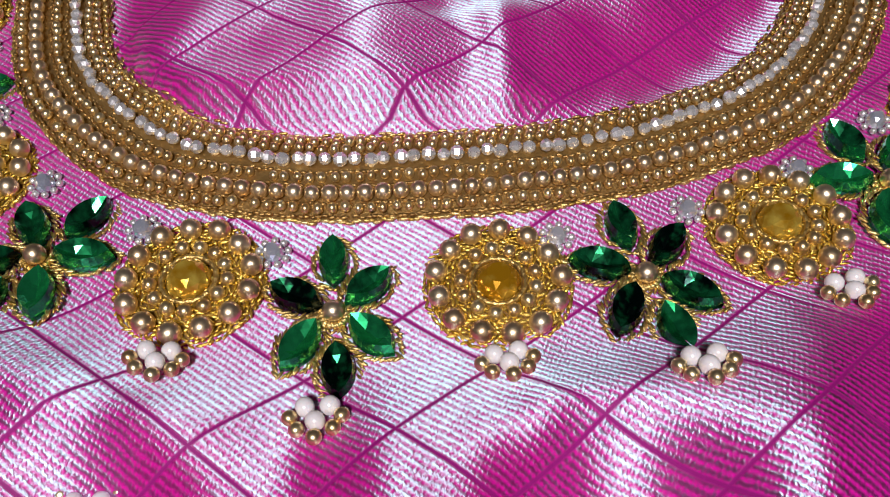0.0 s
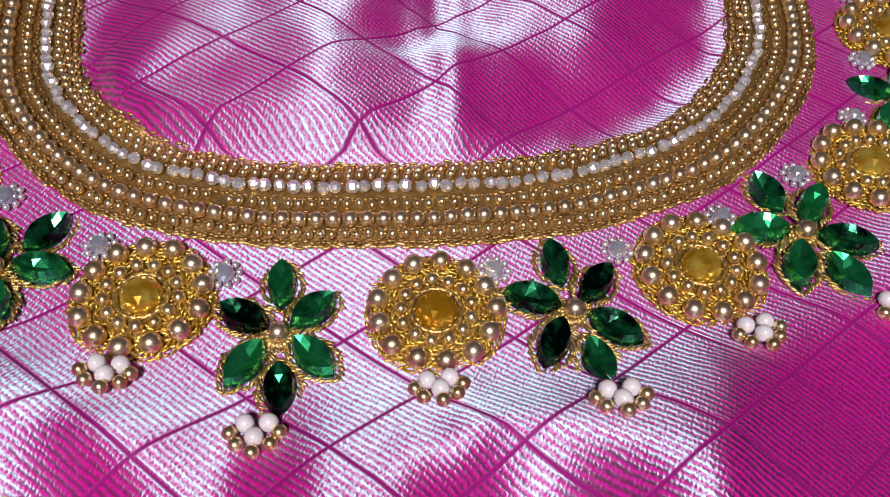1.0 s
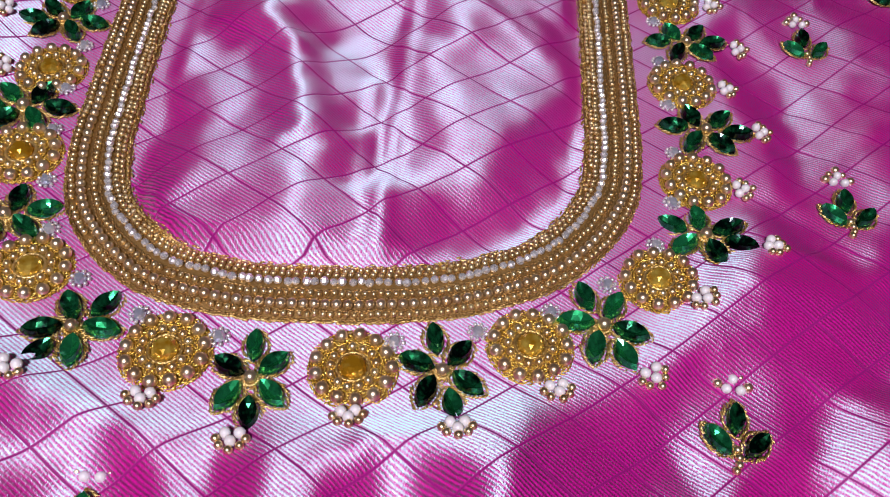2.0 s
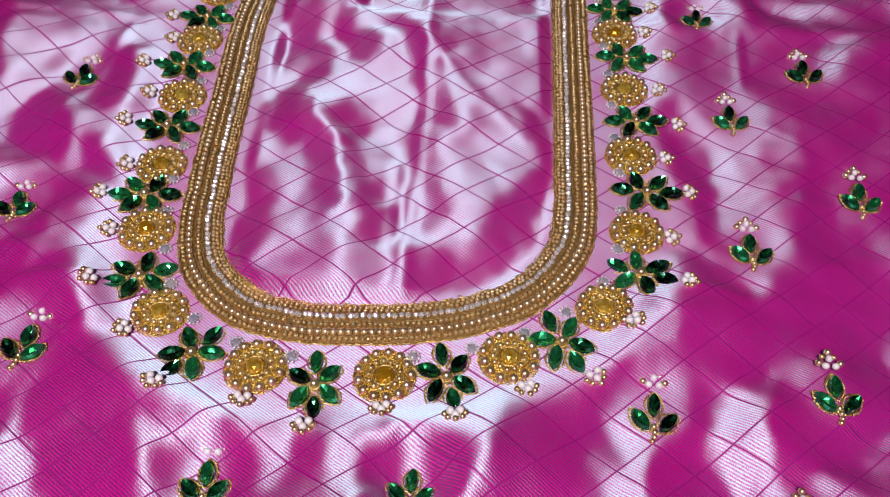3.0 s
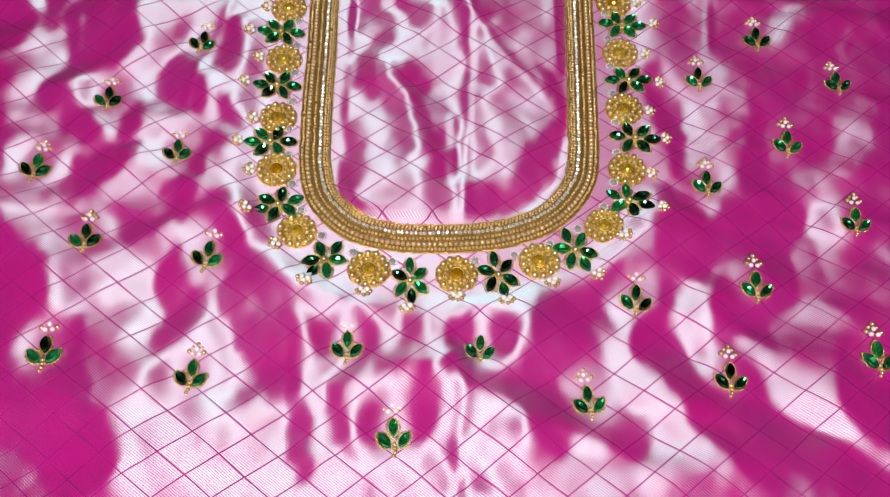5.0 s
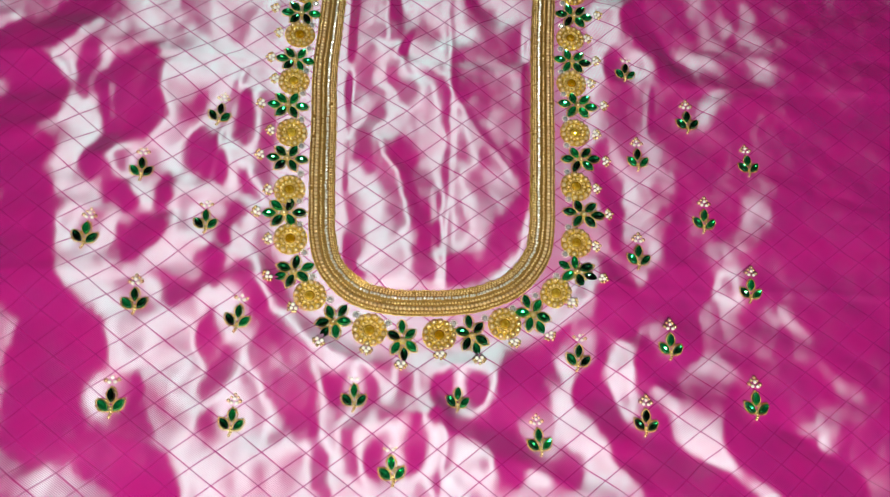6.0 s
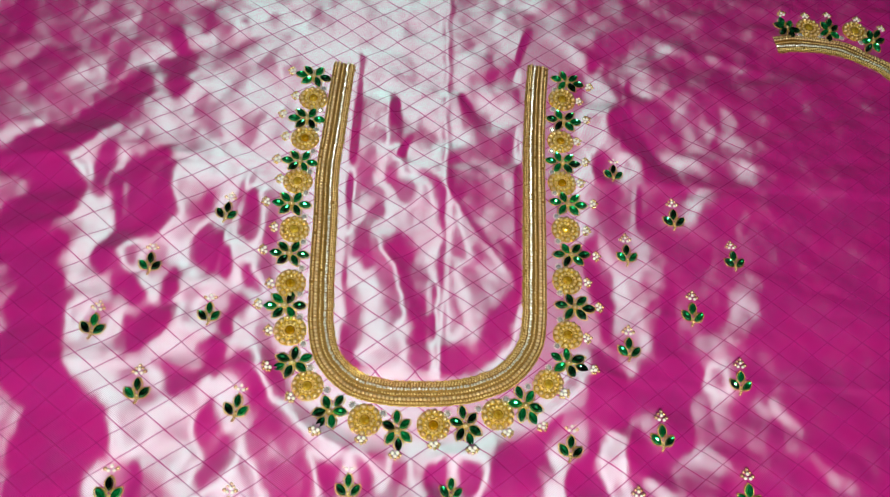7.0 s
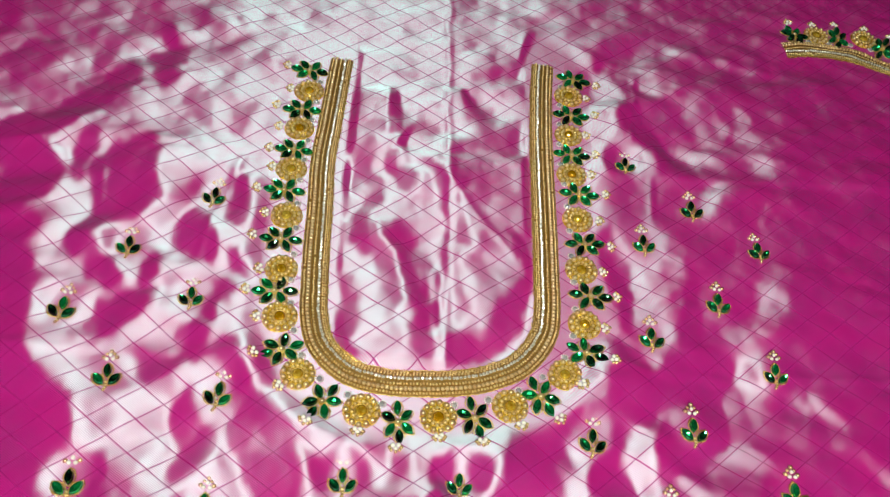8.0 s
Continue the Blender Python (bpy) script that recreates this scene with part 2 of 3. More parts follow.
FOLDS_FAINT = [
    (10, 110, 14, 78, 22), (-56, 251, -56, 228, 14), (-39, 218, -19, 224, 12), (14, 219, 63, 242, 18),
    (-69, 199, -76, 204, 12), (-192, 221, -175, 220, 17), (-149, 241, -151, 219, 13), (-318, 296, -341, 282, 26),
    (-265, 306, -273, 258, 17), (-178, -34, -160, -61, 20), (-209, 13, -191, -24, 12), (18, 286, 53, 224, 18),
    (-42, 269, -37, 240, 14), (-19, 247, -27, 219, 18), (158, 266, 181, 221, 33), (108, 351, 132, 333, 20),
]
FACING_ARC = [
    (162, 319, 200, 287, 13), (200, 287, 233, 240, 15), (256, 246, 260, 215, 11), (196, 345, 281, 337, 7),
    (200, 188, 214, 195, 16), (221, 89, 239, 118, 17), (122, -10, 130, -32, 17), (250, 25, 252, 14, 8),
    (197, -16, 207, -29, 9), (134, 99, 160, 116, 20), (79, -24, 92, -44, 12), (166, 84, 135, 65, 7),
    (250, 179, 245, 165, 9),
]
PLEATS = [
    (-146, 195, -163, 109), (-42, 281, -43, 228), (1, 188, 51, 121), (164, 313, 153, 242),
    (162, 200, 158, 166), (-237, 174, -237, 151), (-5, 104, -3, 60),
]
FOLDS_SIDE = [
    (105, 8, 102, -22, 20), (152, -22, 172, 22, 36), (140, 26, 182, 48, 34), (122, 78, 123, 142, 13),
    (172, 60, 176, 100, 18),
]
SLEEVE_EDGE = [
    (312, 370), (338, 374.5), (363, 375.5), (384, 371.5), (400, 363), (414, 352), (450, 317), (475, 285),
]
CLOTH_X, CLOTH_Y = (-0.62, 0.72), (-0.36, 0.80)
STEP = 0.002


def smooth_line(points, spacing):
    """A rounded line through the plan's points, resampled at an even spacing, in metres."""
    p = [Vector((a / 1000, b / 1000)) for a, b in points]
    p = [p[0] * 2 - p[1], *p, p[-1] * 2 - p[-2]]
    fine = []
    for a, b, c, d in zip(p, p[1:], p[2:], p[3:]):
        for i in range(12):
            s = i / 12
            fine.append(0.5 * (2 * b + (c - a) * s + (2 * a - 5 * b + 4 * c - d) * s * s + (3 * b - a - 3 * c + d) * s ** 3))
    fine.append(p[-2])
    xy = np.array(fine)
    run = np.r_[0, np.cumsum(np.hypot(*np.diff(xy, axis=0).T))]
    at = np.linspace(0, run[-1], max(2, int(round(run[-1] / spacing)) + 1))
    return np.c_[np.interp(at, run, xy[:, 0]), np.interp(at, run, xy[:, 1])]


def sideways(line):
    """Unit normals of a line, to the left of its run."""
    d = np.gradient(line, axis=0)
    d /= np.hypot(d[:, 0], d[:, 1])[:, None]
    return np.c_[-d[:, 1], d[:, 0]]


def soft_noise(shape, scale, seed):
    """Band-limited noise over the cloth; scale in metres."""
    rng = np.random.default_rng(seed)
    n = np.fft.fft2(rng.standard_normal(shape))
    fy, fx = np.fft.fftfreq(shape[0], STEP)[:, None], np.fft.fftfreq(shape[1], STEP)[None, :]
    n *= np.exp(-((fx * fx + fy * fy) * scale * scale) * 4)
    n = np.real(np.fft.ifft2(n))
    return n / n.std()


def cloth_heights():
    """Heights of the rumpled cloth: fold slopes fitted to the sheen in the camera's view, joined into the nearest whole
    sheet.
    """
    xs = np.arange(CLOTH_X[0], CLOTH_X[1] + STEP / 2, STEP)
    ys = np.arange(CLOTH_Y[0], CLOTH_Y[1] + STEP / 2, STEP)
    X, Y = np.meshgrid(xs, ys)
    shape = X.shape
    wx, wy = soft_noise(shape, 0.020, 3) * 0.004, soft_noise(shape, 0.020, 4) * 0.004
    wx2, wy2 = soft_noise(shape, 0.006, 5) * 0.0012, soft_noise(shape, 0.006, 6) * 0.0012
    U, V = X + wx + wx2, Y + wy + wy2

    def strips(folds):
        """How far each place lies within a set of folds, 0 to 1, and the fold that it lies in most."""
        most, which = np.zeros(shape), np.zeros(shape, dtype=np.int32)
        for k, (x1, y1, x2, y2, w) in enumerate(folds):
            ax_, ay_ = x1 / 1000, y1 / 1000
            dx, dy = x2 / 1000 - ax_, y2 / 1000 - ay_
            s = np.clip(((U - ax_) * dx + (V - ay_) * dy) / (dx * dx + dy * dy), 0, 1)
            d = np.hypot(U - ax_ - s * dx, V - ay_ - s * dy)
            f = 1 / (1 + np.exp(np.clip((d - w / 2000) / 0.0016, -60, 60)))
            which[f > most] = k
            most = np.maximum(most, f)
        return most, which

    full = FOLDS_LEFT + FOLDS_MID + FOLDS_FRONT + FOLDS_SIDE + FOLDS_INSIDE
    steep, fold = strips(full + FOLDS_FAINT)
    count = len(full) + len(FOLDS_FAINT)
    power = np.where(np.arange(count) < len(full), 1.0, 0.5)
    facing = strips(FOLDS_RIGHT + FACING_ARC)[0] * (1 - steep)
    line = smooth_line(NECK_LINE, 0.006)
    near = np.full(shape, 9.0)
    for px, py in line:
        near = np.minimum(near, np.hypot(X - px, Y - py))
    hollow = 1 / (1 + np.exp(np.clip((np.abs(X) - 0.072) / 0.004, -60, 60))) / (1 + np.exp(np.clip((0.029 - Y) / 0.002, -60, 60)))
    sewn = 1 / (1 + np.exp(np.clip((near - 0.039 + 0.0305 * hollow) / (0.004 - 0.0028 * hollow), -60, 60)))
    for px, py in SPRIGS:
        sewn = np.maximum(sewn, 0.97 / (1 + np.exp(np.clip((np.hypot(X - px / 1000, Y - py / 1000 - 0.004) - 0.013) / 0.003, -60, 60))))
    steep *= 1 - 0.7 * sewn
    # left and middle lean back to the lamp, the side beyond the band leans away from it, to fit the sheen in the view
    easy = np.clip(0.35 * (X + 0.06), -0.008, 0.04) * (1 - sewn)
    # tilts inside the neckline, fitted to the brightness in the view
    inside = hollow * (Y < 0.2)
    easy = easy + inside * (0.04 - 0.13 / (1 + np.exp(np.clip((0.006 - X) / 0.004, -60, 60))))
    aside = 1 / (1 + np.exp(np.clip((0.108 - X + 0.06 * np.clip(Y, -0.1, 0.3)) / 0.006, -60, 60)))
    # the near corner of the left side leans off, to darken it in the view
    easy = easy + 0.10 / (1 + np.exp(np.clip((X + 0.14) / 0.01, -60, 60))) / (1 + np.exp(np.clip((Y - 0.04) / 0.015, -60, 60)))
    easy = easy * (1 - aside) - 0.04 * aside * (1 - sewn)
    easy = easy * (1 - facing) + 0.24 * facing
    fine_x = soft_noise(shape, 0.022, 11) * 0.045 + soft_noise(shape, 0.008, 12) * 0.032
    fine_y = soft_noise(shape, 0.022, 13) * 0.045 + soft_noise(shape, 0.008, 14) * 0.032
    fine_x = fine_x * (1 + 0.7 / (1 + np.exp(np.clip((0.20 - Y) / 0.01, -60, 60))))
    easy = easy + fine_x * (1 - 0.7 * sewn) + 0.15 / (1 + np.exp(np.clip((0.203 - Y) / 0.002, -60, 60)))
    kx, ky = np.fft.fftfreq(shape[1], STEP)[None, :] * 2 * math.pi, np.fft.fftfreq(shape[0], STEP)[:, None] * 2 * math.pi
    k2 = kx * kx + ky * ky + 20.0 ** 2
    front = 1 / (1 + np.exp(np.clip((Y + 0.012) / 0.004, -60, 60)))
    gx = easy + steep * FOLD_SLOPE * np.sign(soft_noise(shape, 0.045, 21) - 60 * (np.maximum(X - 0.075, 0) - np.maximum(-0.11 - X, 0)) - 14 * front * X)
    gy = fine_y
    press, area = np.ones(count), np.bincount(fold.ravel(), (steep * steep).ravel(), count) + 1e-6
    # settle the sheet: steep sides stay steep, the rest lies back
    for turn in range(22):
        H = (kx * np.fft.fft2(gx) + ky * np.fft.fft2(gy)) * -1j / k2
        cx_, gy = np.real(np.fft.ifft2(1j * kx * H)), np.real(np.fft.ifft2(1j * ky * H))
        lean = cx_ - 12 * (np.maximum(X - 0.075, 0) - np.maximum(-0.11 - X, 0)) - 2.5 * front * X
        # each fold leans one way along its whole length
        if turn < 14:
            votes = np.where(np.bincount(fold.ravel(), ((lean - 5 * X) * steep).ravel(), count) >= 0, 1.0, -1.0)
            side = votes[fold]
        # a fold that the sheet pulls flat is pressed harder
        got = np.bincount(fold.ravel(), (cx_ * side * steep * steep).ravel(), count) / area
        press = np.clip(press * (1 + 0.5 * (1 - got / (FOLD_SLOPE * power))), 0.8, 2.0)
        gx = easy * (1 - steep) + steep * side * np.maximum(cx_ * side, (FOLD_SLOPE * power * press)[fold])
        gy = np.clip(gy, -0.45, 0.45)
    # sharp creases from folding, one down the middle and two across
    flat = 1 - 0.7 * sewn
    pleat = 0.0010 * np.exp(-(((X - 0.004 - 0.01 * (Y - 0.1)) + wx * 0.3) / 0.0028) ** 2) * flat
    pleat = pleat + 0.0009 * np.exp(-((Y - 0.036 - 0.01 * X + wy * 0.3) / 0.0028) ** 2) * flat
    # small sharp crumples all over
    pleat = pleat + (0.0004 * np.abs(soft_noise(shape, 0.018, 41)) + 0.00012 * np.abs(soft_noise(shape, 0.008, 42))) * (1 - 0.9 * sewn)
    for x1, y1, x2, y2 in PLEATS:
        ax_, ay_ = x1 / 1000, y1 / 1000
        dx, dy = x2 / 1000 - ax_, y2 / 1000 - ay_
        a = np.clip(((X - ax_) * dx + (Y - ay_) * dy) / (dx * dx + dy * dy), 0, 1)
        pleat = pleat + 0.0008 * np.exp(-(np.hypot(X - ax_ - a * dx + wx * 0.2, Y - ay_ - a * dy) / 0.0026) ** 2) * flat
    # past a straight crease the cloth falls away a little, to dim it in the view
    crease = 0.201 + 0.012 * X + 0.0015 * np.sin(X * 25)
    gy += 0.45 * np.exp(-((Y - crease) / 0.0025) ** 2) * (1 - sewn)
    gy -= 0.13 / (1 + np.exp(np.clip((crease - Y) / 0.002, -60, 60))) * (1 - 0.6 * sewn)
    H = (kx * np.fft.fft2(gx) + ky * np.fft.fft2(gy)) * -1j / k2
    h = np.real(np.fft.ifft2(H))
    return xs, ys, (h - np.median(h)) * (1 - 0.98 * sewn) + pleat


FOLD_SLOPE = 0.30
CX, CY, HEIGHT = cloth_heights()
HY, HX = np.gradient(HEIGHT, STEP)


def cloth_at(x, y):
    """Height and slopes of the cloth at a place."""
    i = min(max((x - CX[0]) / STEP, 0), len(CX) - 2.001)
    j = min(max((y - CY[0]) / STEP, 0), len(CY) - 2.001)
    a, b = int(i), int(j)
    s, t = i - a, j - b

    def mean(g):
        return (g[b, a] * (1 - s) + g[b, a + 1] * s) * (1 - t) + (g[b + 1, a] * (1 - s) + g[b + 1, a + 1] * s) * t
    return mean(HEIGHT), mean(HX), mean(HY)


def on_cloth(x, y, turn, lift=0.0):
    """The pose of a thing sewn to the cloth at x, y, its own y axis turned by that many radians."""
    r = 0.006
    hs = [cloth_at(x + a * r, y + b * r) for a, b in ((0, 0), (1, 0), (-1, 0), (0, 1), (0, -1))]
    z = sum(h[0] for h in hs) / 5
    up = Vector((-sum(h[1] for h in hs) / 5, -sum(h[2] for h in hs) / 5, 1)).normalized()
    ahead = Vector((-math.sin(turn), math.cos(turn), 0))
    right = ahead.cross(up).normalized()
    ahead = up.cross(right)
    m = Matrix((right, ahead, up)).transposed().to_4x4()
    m.translation = Vector((x, y, z)) + up * lift
    return m


# ---------------------------------------------------------------- mesh helpers


def mesh_of(name, verts, faces, mat, smooth=True):
    me = bpy.data.meshes.new(name)
    me.from_pydata(verts, [], faces)
    me.materials.append(mat)
    if smooth:
        me.polygons.foreach_set("use_smooth", [True] * len(me.polygons))
    me.update()
    return me


def bm_mesh(name, bm, mat, smooth=True):
    me = bpy.data.meshes.new(name)
    bm.to_mesh(me)
    bm.free()
    me.materials.append(mat)
    if smooth:
        me.polygons.foreach_set("use_smooth", [True] * len(me.polygons))
    return me


def under(name, me, parent, m=None, label=""):
    """Links a mesh as a part of a thing or of a part."""
    ob = new(name, me)
    ob.parent = parent
    if m is not None:
        ob.matrix_basis = m
    if label:
        ob["label"] = label
    return ob


def ball(name, radius, mat, flat=1.0, seg=12, rings=8, hole=True):
    """A bead, slightly flattened, with the dimple of its thread hole."""
    bm = bmesh.new()
    bmesh.ops.create_uvsphere(bm, u_segments=seg, v_segments=rings, radius=radius)
    for v in bm.verts:
        if hole and abs(v.co.z) > radius * 0.985:
            v.co.z *= 0.82
        v.co.z *= flat
    bmesh.ops.rotate(bm, verts=bm.verts, cent=(0, 0, 0), matrix=Matrix.Rotation(math.pi / 2, 3, "Y"))
    return bm_mesh(name, bm, mat)


def seed_template(kind="seed"):
    bm = bmesh.new()
    if kind == "cut":
        bmesh.ops.create_uvsphere(bm, u_segments=7, v_segments=5, radius=0.52)
    else:
        bmesh.ops.create_uvsphere(bm, u_segments=8, v_segments=6, radius=0.5)
    bmesh.ops.rotate(bm, verts=bm.verts, cent=(0, 0, 0), matrix=Matrix.Rotation(math.pi / 2, 3, "Y"))
    bm.verts.index_update()
    v = np.array([w.co for w in bm.verts])
    f = [[w.index for w in p.verts] for p in bm.faces]
    bm.free()
    return v, f


SEED_V, SEED_F = seed_template()
CUT_V, CUT_F = seed_template("cut")


def strew(name, places, mat, cut=False):
    """One mesh of many small beads: places are x, y, z, heading, length, width."""
    tv, tf = (CUT_V, CUT_F) if cut else (SEED_V, SEED_F)
    verts, faces = [], []
    for x, y, z, turn, length, width in places:
        c, s = math.cos(turn), math.sin(turn)
        p = tv * (length, width, width)
        base = len(verts)
        verts.extend(np.c_[x + p[:, 0] * c - p[:, 1] * s, y + p[:, 0] * s + p[:, 1] * c, z + p[:, 2]].tolist())
        faces.extend([[base + k for k in f] for f in tf])
    return mesh_of(name, verts, faces, mat, not cut)


def marquise(name, length, width, height, mat):
    """A pointed oval stone with a girdle, a crown of facets and a sunk well that imitates light inside clear stone."""
    n = 9
    side = []
    for i in range(n + 1):
        t = -1 + 2 * i / n
        side.append((width / 2 * (1 - abs(t) ** 2.1) ** 0.85, t * length / 2))
    ring = side + [(-x, y) for x, y in reversed(side[1:-1])]
    k = len(ring)
    verts = [(x, y, 0) for x, y in ring] + [(x, y, height * 0.38) for x, y in ring]
    crest = [(x * 0.86, y * 0.88, height * 0.95) for x, y in ring]
    well = [(x * 0.52, y * 0.60, height * 0.66) for x, y in ring[::2]]
    keel = [(0, -length * 0.13, height * 0.40), (0, length * 0.13, height * 0.40)]
    verts += crest + well + keel
    faces = []
    for i in range(k):
        j = (i + 1) % k
        faces.append((i, j, k + j, k + i))
        faces.append((k + i, k + j, 2 * k + j))
        faces.append((k + i, 2 * k + j, 2 * k + i))
    q = len(well)
    for i in range(q):
        a, b, c = 2 * k + 2 * i, 2 * k + (2 * i + 1) % k, 2 * k + (2 * i + 2) % k
        e, g = 3 * k + i, 3 * k + (i + 1) % q
        faces += [(a, b, e), (b, c, g), (b, g, e)]
        low = 3 * k + q + (1 if well[i][1] + well[(i + 1) % q][1] > 0 else 0)
        faces.append((e, g, low))
    for i in range(q):
        here = well[i - 1][1] + well[i][1] > 0
        if here != (well[i][1] + well[(i + 1) % q][1] > 0):
            faces.append((3 * k + i, 3 * k + q + 1, 3 * k + q) if here is False else (3 * k + i, 3 * k + q, 3 * k + q + 1))
    faces.append(tuple(reversed(range(k))))
    return mesh_of(name, verts, faces, mat, False)


def round_stone(name, radius, height, mat, seg=10):
    bm = bmesh.new()
    rings = ((1.0, 0.0), (1.0, 0.35), (0.82, 0.75), (0.52, 1.0))
    rows = []
    for k, (r, z) in enumerate(rings):
        rows.append([bm.verts.new((radius * r * math.cos(2 * math.pi * (i + 0.5 * (k % 2)) / seg), radius * r * math.sin(2 * math.pi * (i + 0.5 * (k % 2)) / seg), height * z)) for i in range(seg)])
    for k, (a, b) in enumerate(zip(rows, rows[1:])):
        for i in range(seg):
            j = (i + 1) % seg
            if k % 2 == 0:
                bm.faces.new((a[i], a[j], b[i]))
                bm.faces.new((a[j], b[j], b[i]))
            else:
                bm.faces.new((a[i], a[j], b[j]))
                bm.faces.new((a[i], b[j], b[i]))
    bm.faces.new(rows[-1])
    return bm_mesh(name, bm, mat, False)


def edging(name, length, width, thick, mat, seed, loose=0.00030):
    """Couched thread round a pointed oval, as a row of small twisted stitches."""
    rng = random.Random(seed)
    pts = []
    n = 40
    for i in range(n + 1):
        t = -1 + 2 * i / n
        pts.append((width / 2 * (1 - abs(t) ** 2.1) ** 0.85, t * length / 2))
    ring = np.array(pts + [(-x, y) for x, y in reversed(pts[1:-1])] + [pts[0]])
    run = np.r_[0, np.cumsum(np.hypot(*np.diff(ring, axis=0).T))]
    places = []
    count = int(run[-1] / (thick * 0.60))
    for i in range(count):
        at = run[-1] * i / count
        x, y = np.interp(at, run, ring[:, 0]), np.interp(at, run, ring[:, 1])
        x2, y2 = np.interp((at + 0.0003) % run[-1], run, ring[:, 0]), np.interp((at + 0.0003) % run[-1], run, ring[:, 1])
        places.append((x + rng.uniform(-loose, loose), y + rng.uniform(-loose, loose), thick * rng.uniform(0.35, 0.7),
                       math.atan2(y2 - y, x2 - x) + rng.uniform(0.1, 0.9), thick * rng.uniform(1.3, 2.3), thick * rng.uniform(0.45, 0.75)))
    return strew(name, places, mat)


def coiled_disc(name, radius, mat, seed):
    """A padded disc of coiled zari thread, low at the rim."""
    rng = random.Random(seed)
    places = []
    r = 0.0026
    while r < radius:
        n = int(2 * math.pi * r / 0.00095)
        for i in range(n):
            a = 2 * math.pi * (i + rng.random() * 0.5) / n
            z = 0.0002 + 0.0009 * (1 - (r / radius) ** 2)
            places.append((r * math.cos(a), r * math.sin(a), z + rng.uniform(0, 0.0004), a + math.pi / 2 + rng.uniform(-0.9, 0.9), rng.uniform(0.0010, 0.0018), rng.uniform(0.0004, 0.0007)))
        r += 0.0007
    v = strew(name, places, mat)
    return v


# ---------------------------------------------------------------- room
def slab(name, x0, x1, y0, y1, z0, z1, mat, label):
    v = [(x, y, z) for z in (z0, z1) for y in (y0, y1) for x in (x0, x1)]
    f = [(0, 2, 3, 1), (4, 5, 7, 6), (0, 1, 5, 4), (1, 3, 7, 5), (3, 2, 6, 7), (2, 0, 4, 6)]
    return tagged(new(name, mesh_of(name, v, f, mat, False)), label, name.split("_")[0], kind="structure")


slab("floor", -2.0, 2.0, -1.6, 2.4, -0.12, -0.05, BOARD, "plain brown floor under the spread cloth")
# walls and ceiling are unseen, added to close the space and keep reflections dim
slab("wall_north", -2.0, 2.0, 2.4, 2.5, -0.12, 2.4, WALL, "plain grey wall, unseen, added to bound the light")
slab("wall_south", -2.0, 2.0, -1.7, -1.6, -0.12, 2.4, WALL, "plain grey wall, unseen, added to bound the light")
slab("wall_east", 2.0, 2.1, -1.7, 2.5, -0.12, 2.4, WALL, "plain grey wall, unseen, added to bound the light")
slab("wall_west", -2.1, -2.0, -1.7, 2.5, -0.12, 2.4, WALL, "plain grey wall, unseen, added to bound the light")
slab("ceiling", -2.1, 2.1, -1.7, 2.5, 2.4, 2.5, WALL, "plain grey ceiling, unseen, added to bound the light")

# ---------------------------------------------------------------- cloth


def build_cloth():
    nx, ny = len(CX), len(CY)
    X, Y = np.meshgrid(CX, CY)
    verts = np.c_[X.ravel(), Y.ravel(), HEIGHT.ravel()]
    a = (np.arange(ny - 1)[:, None] * nx + np.arange(nx - 1)[None, :]).ravel()
    faces = np.c_[a, a + 1, a + nx + 1, a + nx]
    me = bpy.data.meshes.new("blouse_cloth")
    me.vertices.add(len(verts))
    me.vertices.foreach_set("co", verts.ravel())
    me.loops.add(faces.size)
    me.loops.foreach_set("vertex_index", faces.ravel().astype(np.int32))
    me.polygons.add(len(faces))
    me.polygons.foreach_set("loop_start", np.arange(0, faces.size, 4, dtype=np.int32))
    me.polygons.foreach_set("use_smooth", np.ones(len(faces), dtype=bool))
    me.update(calc_edges=True)
    me.materials.append(SILK)
    ob = new("blouse_cloth", me)
    solid = ob.modifiers.new("thickness", "SOLIDIFY")
    solid.thickness, solid.offset = 0.0006, -1
    return tagged(ob, "rumpled magenta and silver brocade silk with a diamond lattice", "cloth")


build_cloth()

# ---------------------------------------------------------------- neckline band
GOLD_BEAD = ball("bead", 0.00142, GOLD)


